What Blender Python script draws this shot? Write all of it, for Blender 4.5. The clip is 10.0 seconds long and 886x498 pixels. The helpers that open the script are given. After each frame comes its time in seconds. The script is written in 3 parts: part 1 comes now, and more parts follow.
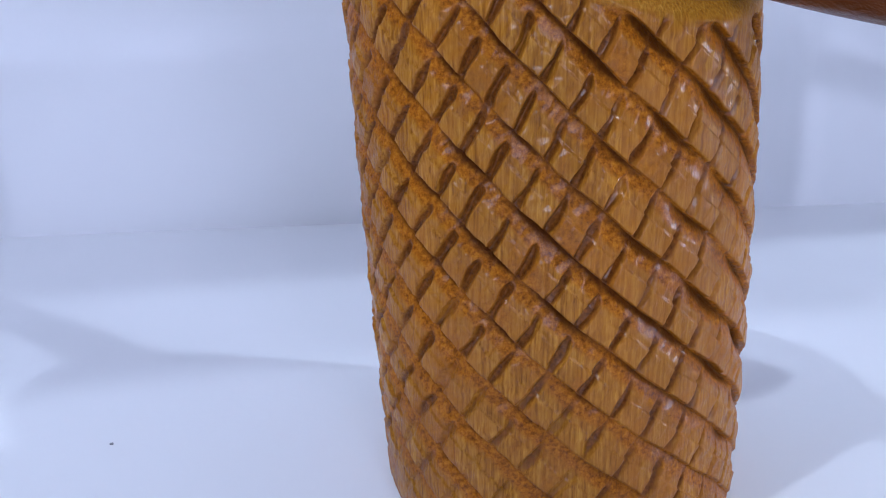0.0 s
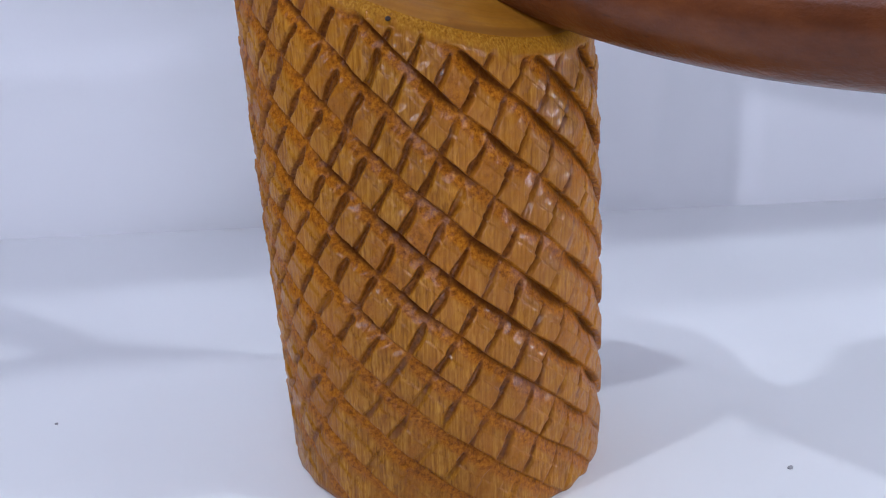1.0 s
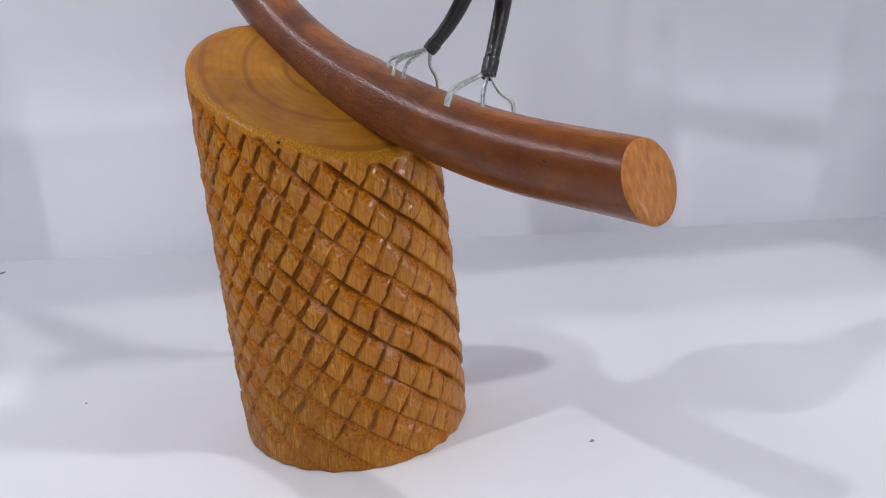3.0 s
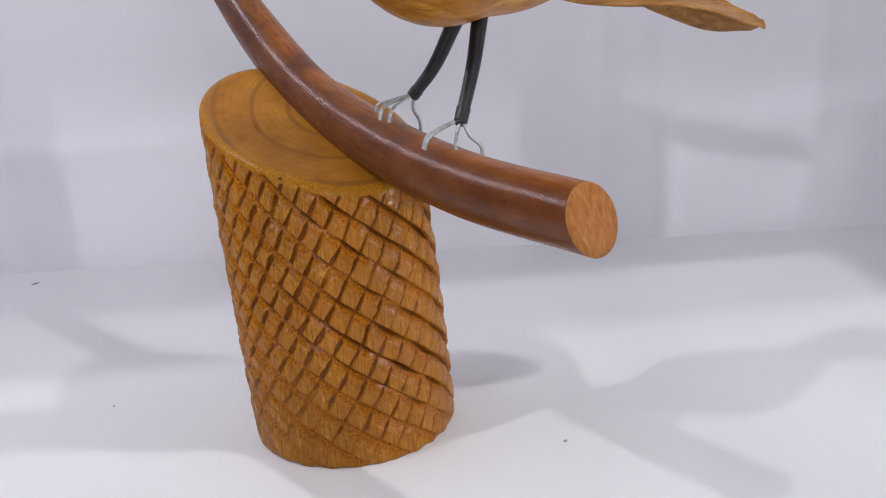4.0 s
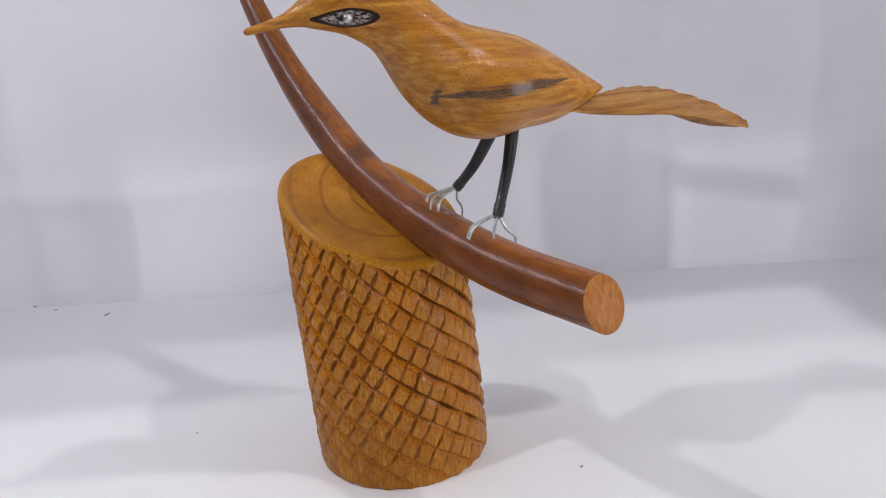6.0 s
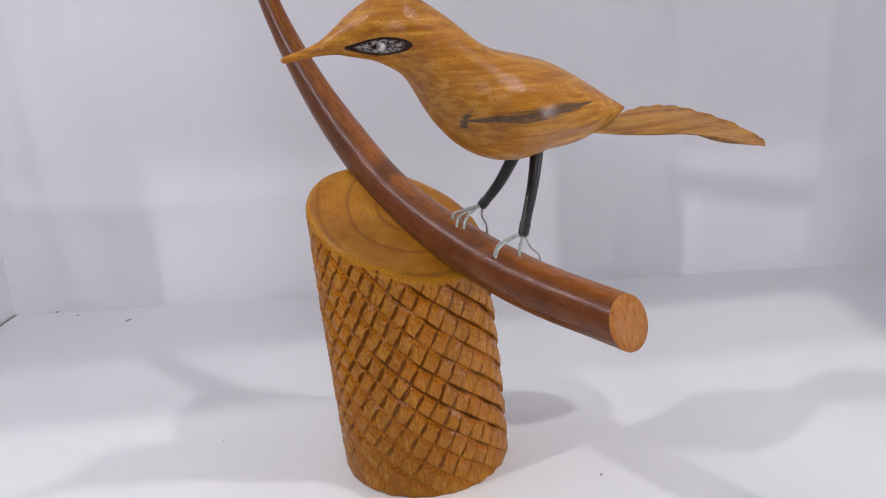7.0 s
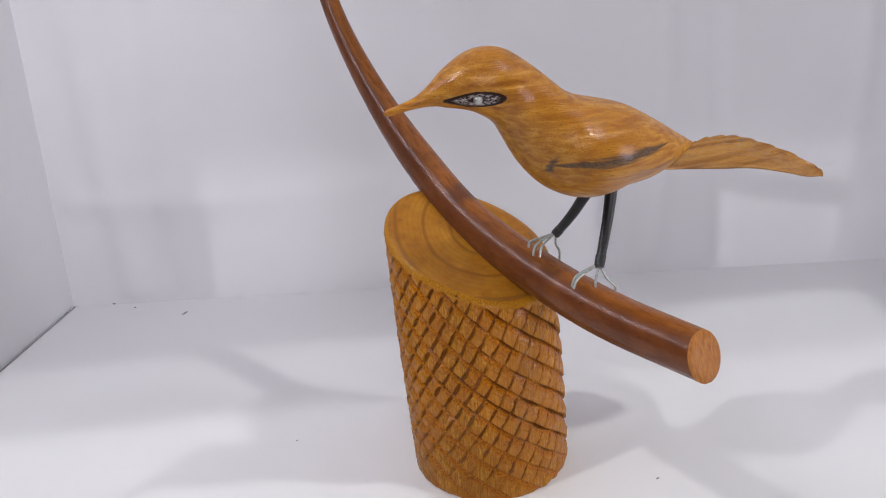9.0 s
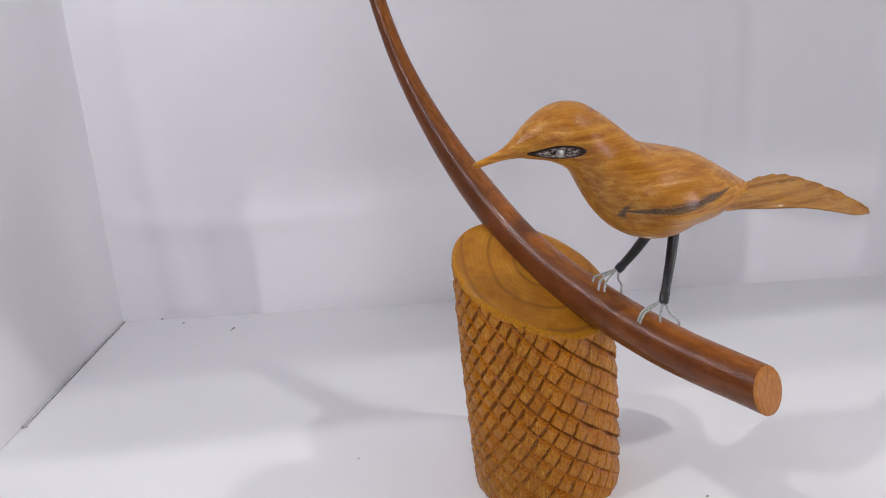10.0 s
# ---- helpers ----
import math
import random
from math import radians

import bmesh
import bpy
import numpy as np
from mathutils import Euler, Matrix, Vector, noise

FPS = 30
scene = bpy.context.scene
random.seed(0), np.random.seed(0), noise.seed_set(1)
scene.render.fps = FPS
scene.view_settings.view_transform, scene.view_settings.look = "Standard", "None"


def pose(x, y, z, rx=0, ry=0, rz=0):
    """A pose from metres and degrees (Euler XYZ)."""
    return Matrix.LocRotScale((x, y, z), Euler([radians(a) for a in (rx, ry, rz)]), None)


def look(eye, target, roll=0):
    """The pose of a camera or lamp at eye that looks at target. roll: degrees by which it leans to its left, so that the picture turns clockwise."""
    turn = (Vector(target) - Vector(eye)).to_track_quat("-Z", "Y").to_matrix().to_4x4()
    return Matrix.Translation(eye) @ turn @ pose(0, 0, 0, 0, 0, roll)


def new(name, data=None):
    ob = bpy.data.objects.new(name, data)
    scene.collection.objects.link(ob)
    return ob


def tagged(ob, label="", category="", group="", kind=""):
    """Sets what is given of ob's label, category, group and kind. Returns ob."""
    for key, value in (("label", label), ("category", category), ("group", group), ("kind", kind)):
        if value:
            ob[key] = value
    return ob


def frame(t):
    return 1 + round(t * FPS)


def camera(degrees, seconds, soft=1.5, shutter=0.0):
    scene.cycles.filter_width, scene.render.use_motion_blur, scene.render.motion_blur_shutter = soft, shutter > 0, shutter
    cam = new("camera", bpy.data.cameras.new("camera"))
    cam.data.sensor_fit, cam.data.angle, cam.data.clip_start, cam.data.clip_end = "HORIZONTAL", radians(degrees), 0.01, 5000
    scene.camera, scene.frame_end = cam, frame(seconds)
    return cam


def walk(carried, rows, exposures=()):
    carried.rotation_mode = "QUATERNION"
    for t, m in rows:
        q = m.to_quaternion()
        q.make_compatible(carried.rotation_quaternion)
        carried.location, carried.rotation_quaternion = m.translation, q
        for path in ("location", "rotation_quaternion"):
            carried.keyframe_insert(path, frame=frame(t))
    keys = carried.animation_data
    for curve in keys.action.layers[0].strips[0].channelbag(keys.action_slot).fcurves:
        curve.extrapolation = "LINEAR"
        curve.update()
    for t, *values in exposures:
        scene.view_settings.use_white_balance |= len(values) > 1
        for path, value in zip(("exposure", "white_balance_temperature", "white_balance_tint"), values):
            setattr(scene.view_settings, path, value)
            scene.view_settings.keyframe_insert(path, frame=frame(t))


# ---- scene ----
cam = camera(54.7, 10.0, soft=1.1)
PATH = [
    (0, (0.008, 0.0105, 0.104), (-0.014, 1.9345, -0.44), 0.0),
    (0.5, (0.022, 0.005, 0.105), (-0.024, 1.930, -0.435), -0.3),
    (1, (0.036, -0.014, 0.111), (-0.001, 1.91, -0.435), -0.5),
    (1.5, (0.053, -0.037, 0.12), (-0.023, 1.887, -0.422), -0.6),
    (2, (0.068, -0.06, 0.126), (-0.025, 1.865, -0.408), -1.0),
    (2.5, (0.081, -0.081, 0.134), (-0.036, 1.839, -0.411), -1.2),
    (3, (0.094, -0.092, 0.147), (-0.089, 1.821, -0.406), -1.7),
    (4.5, (0.114, -0.137, 0.173), (-0.129, 1.767, -0.387), -2.5),
    (5, (0.115, -0.153, 0.186), (-0.141, 1.75, -0.376), -2.7),
    (5.5, (0.111, -0.167, 0.2), (-0.15, 1.735, -0.364), -2.8),
    (6, (0.107, -0.174, 0.21), (-0.154, 1.725, -0.361), -2.7),
    (7.5, (0.093, -0.185, 0.231), (-0.176, 1.702, -0.373), -2.8),
    (8, (0.086, -0.189, 0.244), (-0.185, 1.688, -0.393), -2.8),
    (8.5, (0.078, -0.196, 0.255), (-0.19, 1.672, -0.407), -2.9),
    (9, (0.068, -0.197, 0.261), (-0.198, 1.662, -0.426), -2.7),
    (9.5, (0.054, -0.207, 0.272), (-0.207, 1.648, -0.429), -2.9),
    (10, (0.036, -0.215, 0.289), (-0.218, 1.64, -0.416), -2.6),
]
EXPOSURES = [(0, 0.13, 5150, 15), (1, 0.08, 5600, 14), (2.5, 0.09, 6150, 14), (4.5, 0.07, 6450, 13.5), (7.5, 0.06, 6550, 13.5), (10, 0.05, 6600, 13.5)]
walk(cam, [(t, look(eye, target, roll)) for t, eye, target, roll in PATH], EXPOSURES)

# ---- light ----
world = bpy.data.worlds.new("room_dark")
world.use_nodes = True
world.node_tree.nodes["Background"].inputs[0].default_value = (0.9, 0.93, 1.0, 1)
world.node_tree.nodes["Background"].inputs[1].default_value = 0.02
scene.world = world


def area_lamp(name, eye, target, size, watts, colour):
    data = bpy.data.lights.new(name, "AREA")
    data.shape, data.size, data.energy, data.color = "DISK", size, watts, colour
    ob = new(name, data)
    ob.matrix_world = look(eye, target)
    return ob


STUMP_TOP = (0.025, 0.185, 0.12)
area_lamp("spot_lamp_left", (-0.434, -0.229, 1.02), STUMP_TOP, 0.03, 2.7, (0.97, 1.0, 0.99))
area_lamp("spot_lamp_right", (0.646, -0.04, 1.02), STUMP_TOP, 0.03, 3.05, (0.97, 1.0, 0.99))
# added frontal fill, no such panel is known; it lifts the boards
area_lamp("front_fill_panel", (0.55, -1.45, 0.80), (-0.05, 0.4, 0.15), 0.7, 7.0, (0.90, 0.90, 1.0))
# added fill from the right, for brightness and glints on the stump
area_lamp("side_fill_panel", (0.92, -0.02, 0.13), (0.05, 0.18, 0.07), 0.15, 1.7, (0.95, 0.96, 1.0))
for name, eye, aim, watts in (("led_strip_left", (-0.265, 0.12, 0.425), (0.03, 0.21, 0.10), 0.50), ("led_strip_right", (0.345, 0.12, 0.425), (0.03, 0.21, 0.10), 0.14)):
    strip = area_lamp(name, eye, aim, 0.34, watts, (0.91, 0.91, 1.0))
    strip.data.shape, strip.data.size_y = "RECTANGLE", 0.02
# parallel beam added behind the wall slot for low light on the back board
sun = new("slot_beam", bpy.data.lights.new("slot_beam", "SUN"))
sun.data.energy, sun.data.angle, sun.data.color = 0.40, math.radians(1.2), (0.96, 0.97, 1.0)
SUN_WAY = (0.435, 1.0, -0.13)
sun.matrix_world = look((0, 0, 0), SUN_WAY)
# soft overhead fill added for ambient level, no known fitting
area_lamp("overhead_fill_panel", (0.05, -0.35, 1.64), (0.05, -0.2, 0), 1.2, 2.0, (0.95, 0.96, 1.0))


# ---- materials ----
def material(name, rough=0.5, coat=0.0, metal=0.0, spec=0.5, gloss=0.16):
    m = bpy.data.materials.new(name)
    m.use_nodes = True
    b = m.node_tree.nodes["Principled BSDF"]
    b.inputs["Roughness"].default_value = rough
    b.inputs["Metallic"].default_value = metal
    b.inputs["Coat Weight"].default_value = coat
    b.inputs["Coat Roughness"].default_value = gloss
    b.inputs["Specular IOR Level"].default_value = spec
    return m, m.node_tree.nodes, m.node_tree.links, b


def coords(nodes, links, scale, kind="Object", rot=(0, 0, 0), loc=(0, 0, 0)):
    tc, mp = nodes.new("ShaderNodeTexCoord"), nodes.new("ShaderNodeMapping")
    mp.inputs["Scale"].default_value = scale
    mp.inputs["Rotation"].default_value = rot
    mp.inputs["Location"].default_value = loc
    links.new(tc.outputs[kind], mp.inputs["Vector"])
    return mp.outputs["Vector"]


def noise_tex(nodes, links, vec, scale=1.0, detail=4.0, rough=0.55, distort=0.0):
    n = nodes.new("ShaderNodeTexNoise")
    n.inputs["Scale"].default_value, n.inputs["Detail"].default_value = scale, detail
    n.inputs["Roughness"].default_value, n.inputs["Distortion"].default_value = rough, distort
    links.new(vec, n.inputs["Vector"])
    return n.outputs["Fac"]


def ramp(nodes, links, fac, stops):
    r = nodes.new("ShaderNodeValToRGB")
    els = r.color_ramp.elements
    while len(els) < len(stops):
        els.new(0.5)
    for e, (p, c) in zip(els, stops):
        e.position, e.color = p, (*c, 1) if len(c) == 3 else c
    links.new(fac, r.inputs["Fac"])
    return r.outputs["Color"]


def mix(nodes, links, fac, a, b, mode="MIX"):
    n = nodes.new("ShaderNodeMix")
    n.data_type, n.blend_type = "RGBA", mode
    for sock, val in ((n.inputs[0], fac), (n.inputs[6], a), (n.inputs[7], b)):
        if isinstance(val, (int, float)):
            sock.default_value = val
        elif isinstance(val, tuple):
            sock.default_value = (*val, 1)
        else:
            links.new(val, sock)
    return n.outputs[2]


def maths(nodes, links, op, a, b=0.0, clamp=False):
    n = nodes.new("ShaderNodeMath")
    n.operation, n.use_clamp = op, clamp
    for sock, val in ((n.inputs[0], a), (n.inputs[1], b)):
        if isinstance(val, (int, float)):
            sock.default_value = val
        else:
            links.new(val, sock)
    return n.outputs[0]


def bump(nodes, links, bsdf, height, strength, dist, varnish=0.0):
    """Fine relief; a varnish coat follows it by the share given."""
    n = nodes.new("ShaderNodeBump")
    n.inputs["Strength"].default_value, n.inputs["Distance"].default_value = strength, dist
    links.new(height, n.inputs["Height"])
    links.new(n.outputs["Normal"], bsdf.inputs["Normal"])
    if varnish:
        c = nodes.new("ShaderNodeBump")
        c.inputs["Strength"].default_value, c.inputs["Distance"].default_value = strength * varnish, dist
        links.new(height, c.inputs["Height"])
        links.new(c.outputs["Normal"], bsdf.inputs["Coat Normal"])


def white_board(name, tone, rough=0.6):
    m, nd, lk, b = material(name, rough)
    big = noise_tex(nd, lk, coords(nd, lk, (1, 1, 1)), 6.0, 3.0)
    fine = noise_tex(nd, lk, coords(nd, lk, (1, 1, 1)), 400.0, 3.0)
    col = ramp(nd, lk, big, [(0.3, tuple(v * 0.965 for v in tone)), (0.7, tone)])
    lk.new(col, b.inputs["Base Color"])
    bump(nd, lk, b, fine, 0.08, 0.0004)
    return m


BOARD = white_board("white_foam_board", (0.80, 0.795, 0.81))
SHEET = white_board("white_base_sheet", (0.81, 0.81, 0.815), 0.5)
# unseen room shell, toned grey to hold down bounce and white reflections
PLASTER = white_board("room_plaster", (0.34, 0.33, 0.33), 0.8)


def carved_wood():
    m, nd, lk, b = material("carved_varnished_wood", 0.42, 0.60, 0.0, 0.03, 0.22)
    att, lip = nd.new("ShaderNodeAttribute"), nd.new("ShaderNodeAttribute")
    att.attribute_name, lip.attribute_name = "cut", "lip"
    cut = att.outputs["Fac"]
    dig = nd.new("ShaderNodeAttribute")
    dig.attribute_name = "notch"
    grain = noise_tex(nd, lk, coords(nd, lk, (1700, 1700, 80)), 1.0, 5.0, 0.65)
    blot = noise_tex(nd, lk, coords(nd, lk, (1, 1, 0.6)), 95.0, 4.0, 0.6)
    large = noise_tex(nd, lk, coords(nd, lk, (1, 1, 0.5)), 30.0, 3.0, 0.5)
    crumbs = noise_tex(nd, lk, coords(nd, lk, (1, 1, 1)), 1100.0, 4.0, 0.75)
    face = ramp(nd, lk, grain, [(0.30, (0.16, 0.050, 0.002)), (0.48, (0.335, 0.126, 0.006)), (0.68, (0.51, 0.232, 0.022))])
    face = mix(nd, lk, ramp(nd, lk, blot, [(0.48, (0, 0, 0)), (0.72, (0.7, 0.7, 0.7))]), face, (0.30, 0.098, 0.008))
    face = mix(nd, lk, ramp(nd, lk, large, [(0.45, (0, 0, 0)), (0.65, (0.5, 0.5, 0.5))]), face, (0.33, 0.115, 0.012))
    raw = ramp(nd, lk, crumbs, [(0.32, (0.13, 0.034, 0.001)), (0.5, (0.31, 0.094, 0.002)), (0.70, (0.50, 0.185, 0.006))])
    # shade painted into the groove bottoms, darker where the cut is deepest
    groove_shade = mix(nd, lk, ramp(nd, lk, cut, [(0.58, (0, 0, 0)), (0.95, (0.8, 0.8, 0.8))]), raw, (0.085, 0.023, 0.004))
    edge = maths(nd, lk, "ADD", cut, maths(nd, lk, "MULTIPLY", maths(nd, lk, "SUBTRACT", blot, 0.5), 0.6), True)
    col = mix(nd, lk, ramp(nd, lk, edge, [(0.0, (0, 0, 0)), (0.20, (1, 1, 1))]), face, groove_shade)
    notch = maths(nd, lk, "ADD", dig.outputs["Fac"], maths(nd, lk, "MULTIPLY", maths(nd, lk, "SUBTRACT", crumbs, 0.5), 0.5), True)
    # notches: brown cut wood with recess shade put into the colour
    notch_shade = ramp(nd, lk, crumbs, [(0.35, (0.085, 0.024, 0.004)), (0.65, (0.26, 0.080, 0.009))])
    col = mix(nd, lk, ramp(nd, lk, notch, [(0.20, (0, 0, 0)), (0.45, (0.9, 0.9, 0.9))]), col, notch_shade)
    flutes = noise_tex(nd, lk, coords(nd, lk, (2300, 2300, 260)), 1.0, 3.0, 0.6)
    amber = ramp(nd, lk, flutes, [(0.32, (0.25, 0.090, 0.005)), (0.49, (0.38, 0.158, 0.010)), (0.68, (0.52, 0.25, 0.026))])
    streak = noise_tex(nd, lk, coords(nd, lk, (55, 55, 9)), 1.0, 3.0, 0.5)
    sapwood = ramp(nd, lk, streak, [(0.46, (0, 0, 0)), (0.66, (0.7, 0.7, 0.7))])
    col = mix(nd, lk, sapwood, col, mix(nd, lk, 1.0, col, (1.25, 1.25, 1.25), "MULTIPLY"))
    col = mix(nd, lk, lip.outputs["Fac"], col, amber)
    lk.new(maths(nd, lk, "SUBTRACT", 0.48, maths(nd, lk, "MULTIPLY", maths(nd, lk, "ADD", lip.outputs["Fac"], cut), 0.35), True), b.inputs["Coat Weight"])
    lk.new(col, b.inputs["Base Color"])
    rough = maths(nd, lk, "ADD", 0.20, maths(nd, lk, "MULTIPLY", crumbs, 0.35))
    lk.new(rough, b.inputs["Roughness"])
    h = maths(nd, lk, "ADD", maths(nd, lk, "MULTIPLY", grain, maths(nd, lk, "SUBTRACT", 0.7, maths(nd, lk, "MULTIPLY", lip.outputs["Fac"], 0.5))), maths(nd, lk, "MULTIPLY", crumbs, maths(nd, lk, "ADD", cut, 0.15)))
    h = maths(nd, lk, "ADD", h, maths(nd, lk, "MULTIPLY", maths(nd, lk, "SUBTRACT", flutes, maths(nd, lk, "MULTIPLY", crumbs, 0.15)), lip.outputs["Fac"]))
    bump(nd, lk, b, h, 0.7, 0.0006, 0.13)
    return m


def ring_wood():
    m, nd, lk, b = material("ringed_end_grain", 0.45, 0.35, 0.0, 0.15, 0.3)
    vec = coords(nd, lk, (1, 1, 0.3), loc=(0.004, 0.004, 0))
    w = nd.new("ShaderNodeTexWave")
    w.wave_type, w.rings_direction = "RINGS", "Z"
    w.inputs["Scale"].default_value, w.inputs["Distortion"].default_value = 24.0, 3.0
    w.inputs["Detail"].default_value, w.inputs["Detail Scale"].default_value = 2.0, 0.6
    lk.new(vec, w.inputs["Vector"])
    lines = ramp(nd, lk, w.outputs["Fac"], [(0.0, (0.8, 0.8, 0.8)), (0.08, (0, 0, 0))])
    big = noise_tex(nd, lk, coords(nd, lk, (1, 1, 1)), 75.0, 5.0, 0.65)
    fine = noise_tex(nd, lk, coords(nd, lk, (900, 2600, 900), rot=(0, 0, 0.6)), 1.0, 4.0, 0.65)
    col = ramp(nd, lk, big, [(0.30, (0.22, 0.078, 0.005)), (0.50, (0.39, 0.158, 0.010)), (0.72, (0.50, 0.235, 0.020))])
    col = mix(nd, lk, maths(nd, lk, "MULTIPLY", lines, maths(nd, lk, "ADD", big, 0.25)), col, (0.13, 0.045, 0.008))
    thin = nd.new("ShaderNodeTexWave")
    thin.wave_type, thin.rings_direction = "RINGS", "Z"
    thin.inputs["Scale"].default_value, thin.inputs["Distortion"].default_value = 120.0, 4.0
    thin.inputs["Detail"].default_value, thin.inputs["Detail Scale"].default_value = 3.0, 0.5
    lk.new(vec, thin.inputs["Vector"])
    col = mix(nd, lk, maths(nd, lk, "MULTIPLY", ramp(nd, lk, thin.outputs["Fac"], [(0.0, (0.45, 0.45, 0.45)), (0.30, (0, 0, 0))]), big), col, (0.20, 0.072, 0.008))
    col = mix(nd, lk, maths(nd, lk, "MULTIPLY", fine, 0.6), col, (0.25, 0.092, 0.010))
    flecks = noise_tex(nd, lk, coords(nd, lk, (260, 900, 260), rot=(0, 0, 0.9)), 1.0, 3.0, 0.6)
    col = mix(nd, lk, ramp(nd, lk, flecks, [(0.60, (0, 0, 0)), (0.75, (0.4, 0.4, 0.4))]), col, (0.19, 0.060, 0.007))
    lk.new(col, b.inputs["Base Color"])
    bump(nd, lk, b, fine, 0.25, 0.0003)
    return m


KNOT = (-0.0110, 0.0045, 0.1430)  # from the ornament's origin


def branch_wood():
    m, nd, lk, b = material("red_brown_branch_wood", 0.42, 0.62, 0.0, 0.06, 0.25)
    att = nd.new("ShaderNodeAttribute")
    att.attribute_name = "sap"
    grain = noise_tex(nd, lk, coords(nd, lk, (110, 330, 1), "UV"), 1.0, 5.0, 0.6)
    patch = noise_tex(nd, lk, coords(nd, lk, (55, 95, 1), "UV"), 1.0, 5.0, 0.65)
    pits = noise_tex(nd, lk, coords(nd, lk, (160, 420, 1), "UV"), 1.0, 2.0, 0.5)
    red = ramp(nd, lk, patch, [(0.3, (0.092, 0.023, 0.005)), (0.5, (0.132, 0.036, 0.008)), (0.72, (0.175, 0.052, 0.012))])
    sap = ramp(nd, lk, grain, [(0.3, (0.15, 0.040, 0.006)), (0.5, (0.26, 0.080, 0.012)), (0.75, (0.36, 0.125, 0.022))])
    f = maths(nd, lk, "ADD", att.outputs["Fac"], maths(nd, lk, "MULTIPLY", maths(nd, lk, "SUBTRACT", patch, 0.5), 0.35), True)
    col = mix(nd, lk, f, red, sap)
    col = mix(nd, lk, ramp(nd, lk, pits, [(0.70, (0, 0, 0)), (0.76, (0.7, 0.7, 0.7))]), col, (0.05, 0.016, 0.008))
    tc, vm = nd.new("ShaderNodeTexCoord"), nd.new("ShaderNodeVectorMath")
    vm.operation = "DISTANCE"
    vm.inputs[1].default_value = KNOT
    lk.new(tc.outputs["Object"], vm.inputs[0])
    knot = maths(nd, lk, "ADD", vm.outputs["Value"], maths(nd, lk, "MULTIPLY", maths(nd, lk, "SUBTRACT", patch, 0.5), 0.012))
    col = mix(nd, lk, ramp(nd, lk, maths(nd, lk, "MULTIPLY", knot, 50.0), [(0.22, (0.75, 0.75, 0.75)), (0.48, (0, 0, 0))]), col, (0.060, 0.017, 0.007))
    lk.new(col, b.inputs["Base Color"])
    speck = noise_tex(nd, lk, coords(nd, lk, (1, 1, 1)), 1000.0, 3.0, 0.65)
    bump(nd, lk, b, maths(nd, lk, "ADD", maths(nd, lk, "ADD", grain, pits), maths(nd, lk, "MULTIPLY", speck, 1.3)), 0.5, 0.0006, 0.15)
    return m


def cut_wood():
    m, nd, lk, b = material("sawn_branch_end", 0.5, 0.05, 0.0, 0.2)
    g = noise_tex(nd, lk, coords(nd, lk, (900, 900, 90)), 1.0, 4.0, 0.6)
    lk.new(ramp(nd, lk, g, [(0.3, (0.24, 0.080, 0.014)), (0.5, (0.36, 0.132, 0.026)), (0.7, (0.45, 0.185, 0.042))]), b.inputs["Base Color"])
    bump(nd, lk, b, g, 0.4, 0.0004)
    return m


